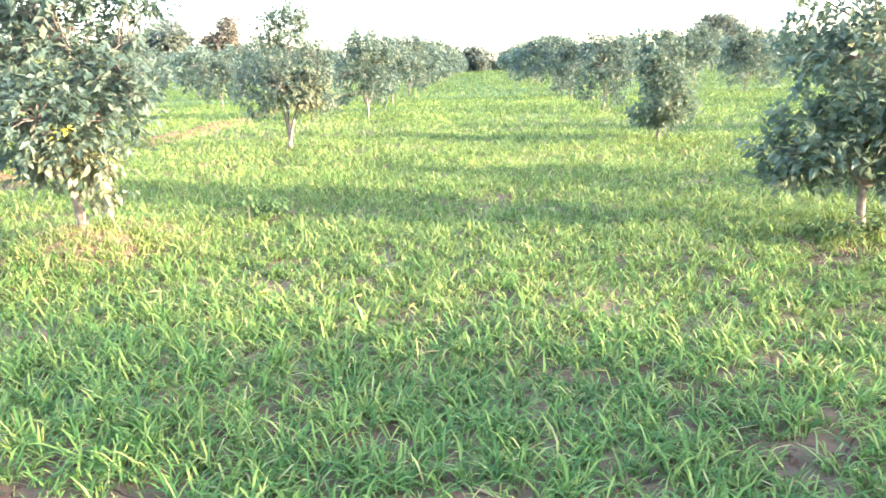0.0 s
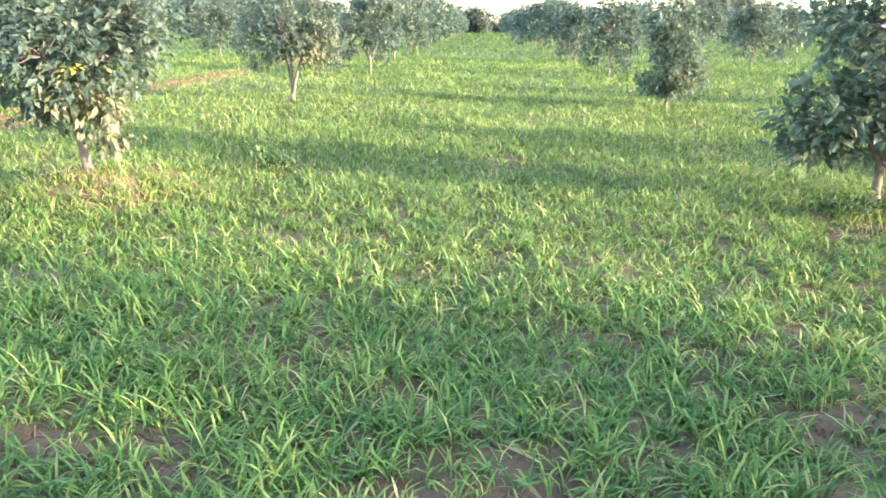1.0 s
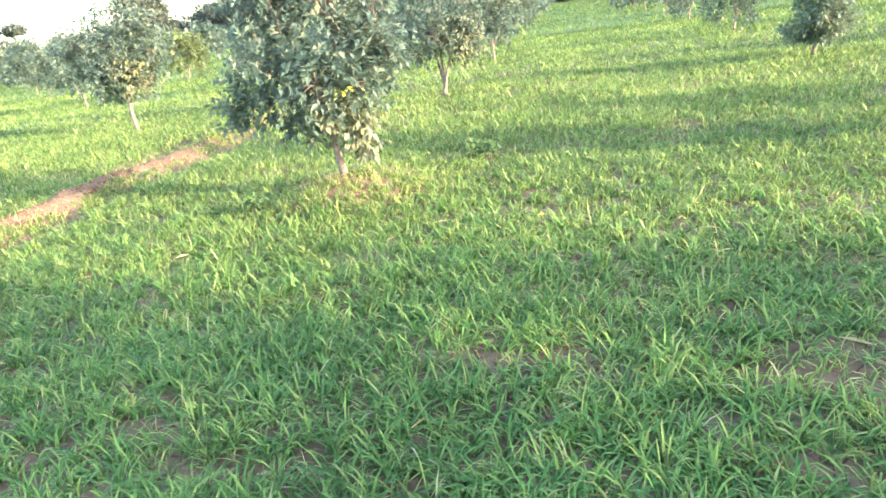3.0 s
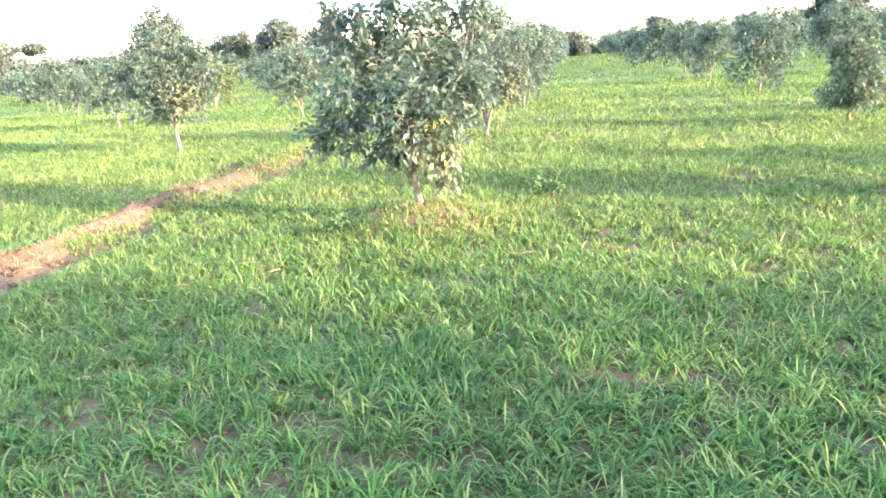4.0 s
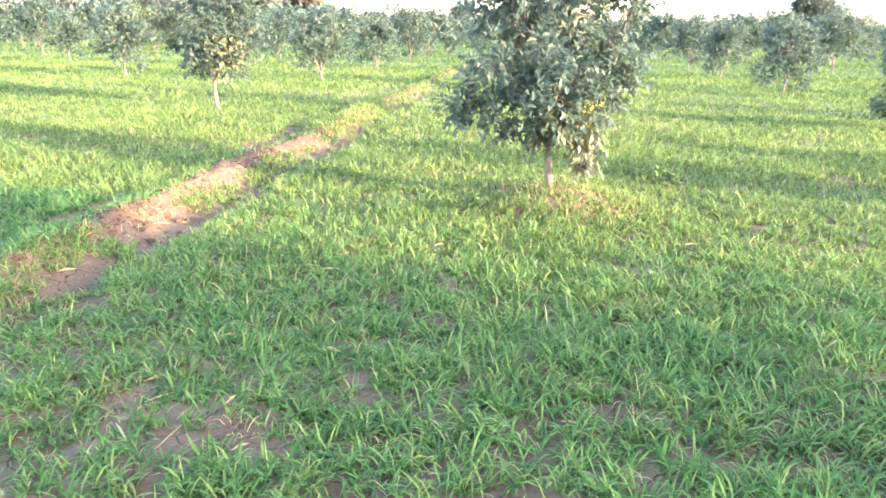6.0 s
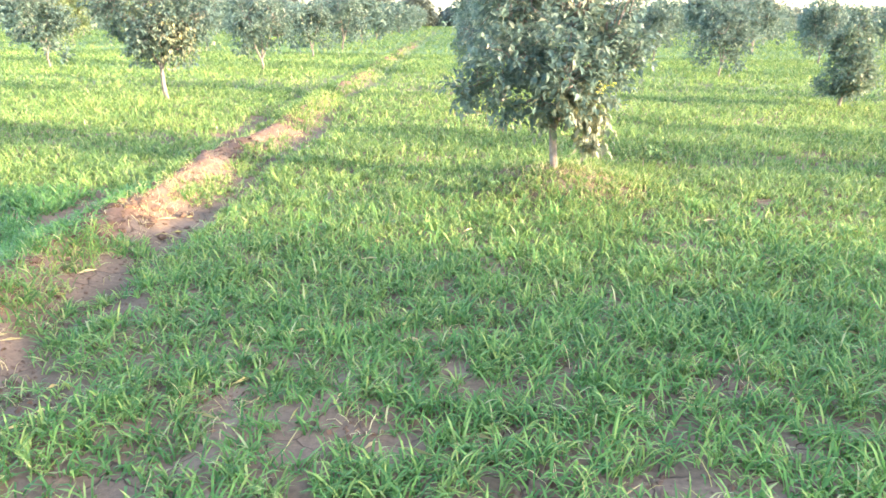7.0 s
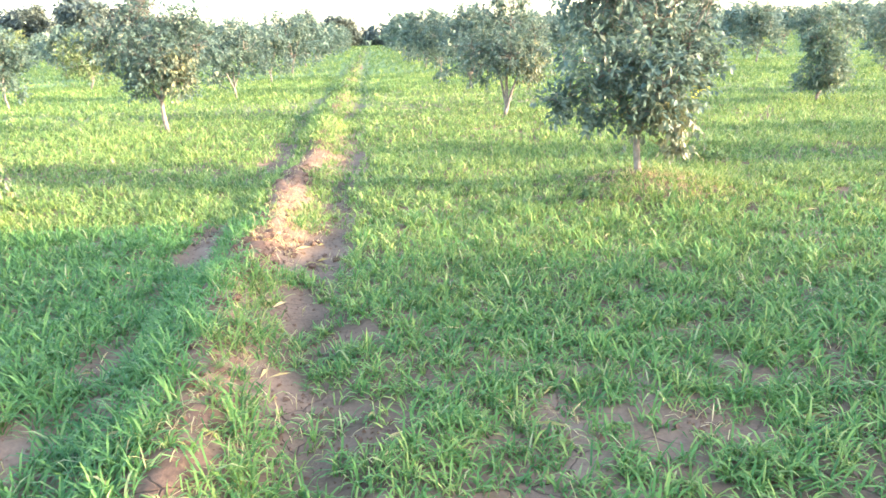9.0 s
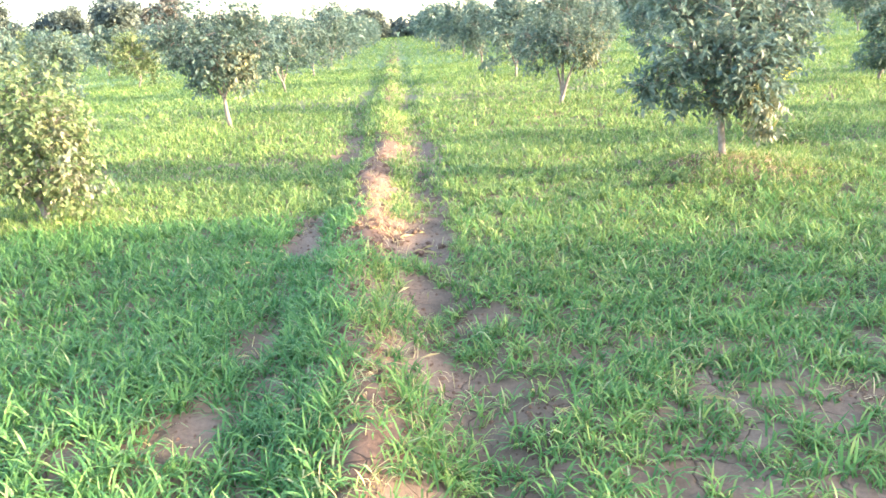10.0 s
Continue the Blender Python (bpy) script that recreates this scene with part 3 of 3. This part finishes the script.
set_at(build_tree("open-crowned fruit tree on a straight bare trunk", 16,
       [(-0.6, 0.0, 1.4, 0.48, 1.0), (-0.95, 0.0, 1.65, 0.32, 0.9), (0.05, 0.0, 1.35, 0.55, 1.1), (0.6, 0.0, 1.4, 0.42, 1.0), (0.1, 0.0, 2.0, 0.36, 0.9), (-0.4, 0.0, 2.0, 0.28, 0.8), (-0.3, 0.0, 0.85, 0.34, 1.1), (0.3, 0.0, 0.85, 0.34, 1.1), (0.62, 0.0, 1.85, 0.28, 0.8), (0.0, -0.4, 1.1, 0.36, 1.0), (0.0, 0.4, 1.2, 0.4, 1.0)],
       [(-0.5, 0.0, 1.35), (0.1, 0.0, 1.8), (0.4, 0.0, 1.2)], 900, 9, 0.085, dry=[(0.3, -0.15, 1.1, 0.48, 1.0)], fork=0.5, thick=0.037), *NAMED["L1"], 0, 1.02)


def random_lobes(r, height, spread, low):
    lobes = [(0.0, 0.0, height * 0.55, spread * 0.62, 1.0), (r.uniform(-0.1, 0.1), r.uniform(-0.1, 0.1), height - 0.38, 0.36, 0.8)]
    for i in range(7):
        a = 2 * math.pi * i / 7 + r.uniform(-0.4, 0.4)
        d, z = spread * r.uniform(0.5, 0.72), low + 0.38 + (height - low - 0.85) * ((i * 3) % 7) / 6
        lobes.append((d * math.cos(a), d * math.sin(a), z, spread * r.uniform(0.3, 0.46), r.uniform(0.8, 1.2)))
    for i in range(4):
        a = r.uniform(0, 2 * math.pi)
        lobes.append((spread * r.uniform(0.2, 0.8) * math.cos(a), spread * r.uniform(0.2, 0.8) * math.sin(a), height * r.uniform(0.7, 0.92), 0.22, 0.9))
    return lobes


def plain_tree(seed, label, sprigs, per, size, fold, wood, leaf=None):
    r = random.Random(seed)
    h, s, low = r.uniform(2.0, 2.45), r.uniform(0.88, 1.12), r.uniform(0.12, 0.3)
    stems = [(0.35 * math.cos(a), 0.35 * math.sin(a), h * 0.6) for a in (0.5 + seed, 2.6 + seed, 4.7 + seed)]
    return build_tree(label, seed, random_lobes(r, h, s, low), stems, sprigs, per, size, fold, leaf, (), 0.3, 0.034, wood)


MIDDLE = [plain_tree(40 + i, "rounded fruit tree on a short pale trunk in the wheat", 450, 9, 0.12, False, True, LEAF_SPRING if i == 3 else None) for i in range(5)]
FAR = [plain_tree(60 + i, "small rounded fruit tree in a far orchard row", 170, 4, 0.3, False, False) for i in range(5)]
used = set()


def plant(x, y, pool, r, big=None):
    i = r.randrange(len(pool))
    if len(pool) > 3 and pool is MIDDLE and i == 3 and x > -9:
        i = 1
    turn, s = r.uniform(0, 360), r.uniform(0.86, 1.08) * (1.18 if y > 30 else 0.98)
    z = float(ground_height(np.array([x]), np.array([y]))[0])
    m = Matrix.LocRotScale((x, y, z), Euler((0, 0, radians(turn))), big or (s, s, s))
    if pool[i] not in used:
        used.add(pool[i])
        pool[i].matrix_basis = m
    else:
        copy_thing(pool[i], m @ Matrix.Diagonal((*(1 / k for k in pool[i].scale), 1)))


planter = random.Random(5)
for x, y, big in ((1.7, 1.95, (1.2, 1.2, 1.2)), (2.6, 0.55, (1.2, 1.2, 1.2)), (7.7, 1.35, (1.1, 1.1, 1.1))):      # unseen trees, added beside the walk to cast the foreground shade
    plant(x, y, MIDDLE, planter, big)
for col in range(-14, 12):
    x0 = -4.2 + ROW_STEP * col
    for i in range(16):
        x, y = x0 + planter.uniform(-0.12, 0.12) + (0.015 * i if col == 1 else 0.0), 7.6 + TREE_STEP * i + planter.uniform(-0.15, 0.15)
        if (col in (-1, 0, 1) and i < 2) or planter.random() < 0.03:
            continue
        if x < -12 - 0.85 * y or x > 11 + 0.75 * y:
            continue
        plant(x, y, MIDDLE if i < 5 else FAR, planter)


# ---- distant woods ----
def big_tree(name, label, x, y, height, spread, seed, leaf, low=0.25, flat=False):
    r = np.random.default_rng(seed)
    tree = tagged(new(name), label, "tree")
    tree.location = (x, y, 0)
    part("trunk", limb_mesh("trunk", [(curve_points(Vector((0, 0, -0.3)), Vector((0.2, 0, height * 0.6)), 0, random.Random(seed), 5), [height * 0.03 * k for k in (1.2, 1.0, 0.9, 0.8, 0.65, 0.5)], 8)]), tree)
    lobes = []
    for i in range(16):
        a, q = r.uniform(0, 2 * math.pi), r.uniform(0, 1) ** 0.6
        z = height * (0.86 if flat else r.uniform(low + 0.12, 0.84))
        lim = spread * (1.0 if flat else math.sqrt(max(0.15, 1 - ((z / height - 0.5) / 0.5) ** 2)))
        lobes.append((q * lim * 0.75 * math.cos(a), q * lim * 0.75 * math.sin(a), z, (0.16 if flat else 0.3) * spread * r.uniform(0.8, 1.2), 1.0))
    v, f, c = leaf_cloud(r, lobes, 240 if flat else 1000, 6, 0.6, False, 0.9, 0.3, 0.3)
    part("crown", mesh_from("crown", v, f, leaf), tree)


big_tree("shade_tree", "tall dark round-crowned tree behind the orchard", 32, 108, 7.0, 4.4, 81, LEAF_HAZED, 0.1)
big_tree("shade_tree", "tall dark spreading tree behind the orchard", -55.4, 88, 11.0, 5.2, 82, LEAF_HAZED, 0.1)
big_tree("shade_tree", "broad brownish domed tree beyond the far rows", -43, 122, 10.8, 5.0, 83, LEAF_HAZED_BROWN, 0.1)
big_tree("shade_tree", "tall dark spreading tree behind the orchard", -45.3, 104, 8.8, 4.6, 84, LEAF_HAZED, 0.1)
big_tree("shade_tree", "tall dark spreading tree behind the orchard", -50, 97, 6.6, 3.8, 85, LEAF_HAZED, 0.1)
big_tree("shade_tree", "tall dark spreading tree behind the orchard", -40, 92, 6.9, 3.4, 92, LEAF_HAZED, 0.05)
big_tree("shade_tree", "tall dark spreading tree behind the orchard", -86, 92, 8.9, 5.2, 93, LEAF_HAZED, 0.05)
big_tree("flat_topped_tree", "thin flat-topped thorn tree far behind the orchard", -82, 98, 7.4, 3.0, 86, LEAF_HAZED, 0.2, True)
big_tree("shade_tree", "blocky pale tree beyond the far rows", 10.7, 120, 5.2, 2.2, 87, LEAF_HAZED, 0.1)
big_tree("shade_tree", "dark round tree closing the far end", -17.5, 117, 5.6, 2.8, 88, LEAF_HAZED, 0.05)
big_tree("shade_tree", "dark round tree closing the far end", -10.7, 112, 4.3, 2.8, 89, LEAF_HAZED, 0.05)
big_tree("shade_tree", "dark round tree closing the far end", -2, 112, 3.2, 2.6, 94, LEAF_HAZED, 0.05)


def far_woods():
    r = np.random.default_rng(91)
    lobes = []
    for x in np.arange(-150, 130, 2.1):
        h = 2.4 + 1.2 * float(lattice(np.array([x]), np.array([0.0]), 0.12, 9)[0])
        h += 1.5 * min(1, max(0, (-20 - x) / 20)) + 0.8 * min(1, max(0, (-38 - x) / 10)) + 0.5 * min(1, max(0, (x - 8) / 10))
        y = 118 + 4 * math.sin(x * 0.13)
        for k in range(3):
            lobes.append((x + r.uniform(-1, 1), y + r.uniform(-1.5, 1.5), h * (0.18 + 0.29 * k), h * 0.32, 1.0))
    v, f, c = leaf_cloud(r, lobes, 12500, 4, 1.0, False, 1.0, 0.3, 0.2)
    tagged(new("far_woods", mesh_from("far_woods", v, f, LEAF_HAZED)), "hazy line of trees closing the far side of the orchard", "woods", kind="stuff")


far_woods()


# ---- the earth bund's clods, and the stick ----
def clod_mesh(seed):
    r = random.Random(seed)
    bm = bmesh.new()
    bmesh.ops.create_icosphere(bm, subdivisions=1, radius=1.0)
    for v in bm.verts:
        v.co *= r.uniform(0.7, 1.2)
        v.co.z *= 0.7
    me = bpy.data.meshes.new("clod")
    bm.to_mesh(me)
    bm.free()
    me.materials.append(CLOD)
    return me


def build_weed(x, y, size, seed):
    r = np.random.default_rng(seed)
    z = float(ground_height(np.array([x]), np.array([y]))[0])
    weed = tagged(new("weed"), "dark leafy weed growing through the wheat", "weed", "weeds")
    weed.location = (x, y, z)
    part("stem", limb_mesh("stem", [([Vector((0, 0, -0.03)), Vector((0.01, 0, size * 0.5)), Vector((0.02, 0.01, size))], [0.006, 0.005, 0.002], 5)]), weed)
    v, f, c = leaf_cloud(r, [(0, 0, size * 0.55, size * 0.5, 1.0), (0.02, 0, size * 0.95, size * 0.3, 1.0)], 16, 6, 0.06, True, 0.12, 0.4)
    part("leaves", mesh_from("leaves", v, f, WEED), weed)


for i, (x, y, size) in enumerate(((1.3, 7.25, 0.2), (1.5, 7.3, 0.17), (1.1, 7.3, 0.14), (-3.2, 8.4, 0.26), (-3.0, 8.5, 0.18), (-4.85, 7.0, 0.12))):
    build_weed(x, y, size, 200 + i)


def build_stick(x, y, length, turn):
    z = float(ground_height(np.array([x]), np.array([y]))[0])
    me = limb_mesh("stick", [([Vector((-length / 2, 0, 0.012)), Vector((-length / 6, 0.006, 0.02)), Vector((length / 5, 0, 0.022)), Vector((length / 2, -0.01, 0.02))], [0.008, 0.011, 0.01, 0.007], 7), ([Vector((length * 0.1, 0, 0.02)), Vector((length * 0.18, 0.05, 0.03))], [0.006, 0.003], 5)])
    tagged(new("stick", me), "short pale dry stick lying on the soil", "stick").matrix_basis = pose(x, y, z + 0.02, 0, 0, turn)


build_stick(-0.9, 4.02, 0.24, -6)
bund = tagged(new("earth_bund"), "low crumbling bund of dry brown earth between the plots", "earth bund", kind="structure")


def bund_ridge():
    """The bund's own skin of earth, a little proud of the field."""
    us, ys = np.linspace(-0.3, 0.3, 25), np.concatenate([np.arange(-6, 2.6, 0.1), np.arange(2.6, 9.4, 0.03), np.arange(9.4, 45, 0.1)])
    U, Y = np.meshgrid(us, ys)
    X = bund_line(Y) + U
    Z = ground_height(X, Y) + 0.006 * (1 - (U / 0.3) ** 2 * 4.5) + (0.022 * (lattice(X, Y, 15.0, 31) - 0.5) + 0.03 * (lattice(X, Y, 7.0, 32) - 0.5)) * np.clip((0.27 - np.abs(U)) / 0.1, 0, 1)
    i = np.arange(U.size).reshape(U.shape)
    faces = np.stack([i[:-1, :-1].ravel(), i[:-1, 1:].ravel(), i[1:, 1:].ravel(), i[1:, :-1].ravel()], 1)
    part("ridge", mesh_from("ridge", np.stack([X.ravel(), Y.ravel(), Z.ravel()], 1), faces, CLOD, True), bund)


bund_ridge()
CLODS = [clod_mesh(i) for i in range(6)]
crumbs = random.Random(3)
for i in range(280):
    y = crumbs.triangular(2.8, 10.5, 6.2) if i % 3 else crumbs.gauss(6.2, 0.35)
    d = crumbs.gauss(0.03, 0.12 + 0.12 * math.exp(-((y - 6.2) / 0.4) ** 2))
    x = float(bund_line(y)) + d
    s = min(0.042, 0.011 + crumbs.expovariate(80))
    ob = part("clod", CLODS[i % 6], bund)
    z = float(ground_height(np.array([x]), np.array([y]))[0])
    ob.matrix_basis = Matrix.LocRotScale((x, y, z + s * 0.2), Euler((0, 0, crumbs.uniform(0, 6.28))), (s, s * crumbs.uniform(0.7, 1.2), s))


def soil_crumbs():
    """Small loose lumps of earth on the bund, in its furrow and on the bare spots."""
    r = np.random.default_rng(17)
    y = np.concatenate([r.uniform(2.4, 12, 2600), r.uniform(2.4, 9, 700)])
    x = np.concatenate([bund_line(y[:2600]) + r.normal(0.03, 0.13, 2600), bund_line(y[2600:]) + r.normal(0.5, 0.15, 700)])
    for bx, by, rx, ry in BARE:
        x, y = np.concatenate([x, r.normal(bx, rx * 0.7, 45)]), np.concatenate([y, r.normal(by, ry * 0.7, 45)])
    n = len(x)
    size = np.minimum(0.018, 0.004 + r.exponential(0.005, n))
    z = ground_height(x, y)
    base = np.array([(1, 0, 0), (-0.5, 0.87, 0), (-0.5, -0.87, 0), (0.1, 0.1, 0.9), (-0.6, 0.0, 0.5)])
    jitter = base[None] + r.normal(0, 0.22, (n, 5, 3))
    v = (jitter * size[:, None, None] + np.stack([x, y, z], 1)[:, None]).reshape(-1, 3)
    t = np.array([(0, 1, 3), (1, 4, 3), (4, 2, 3), (2, 0, 3), (1, 2, 4)])
    f = (np.arange(n)[:, None, None] * 5 + t[None]).reshape(-1, 3)
    tagged(new("soil_crumbs", mesh_from("soil_crumbs", v, f, CLOD)), "loose crumbs of dry earth on the bund and bare soil", "soil", kind="stuff")


soil_crumbs()
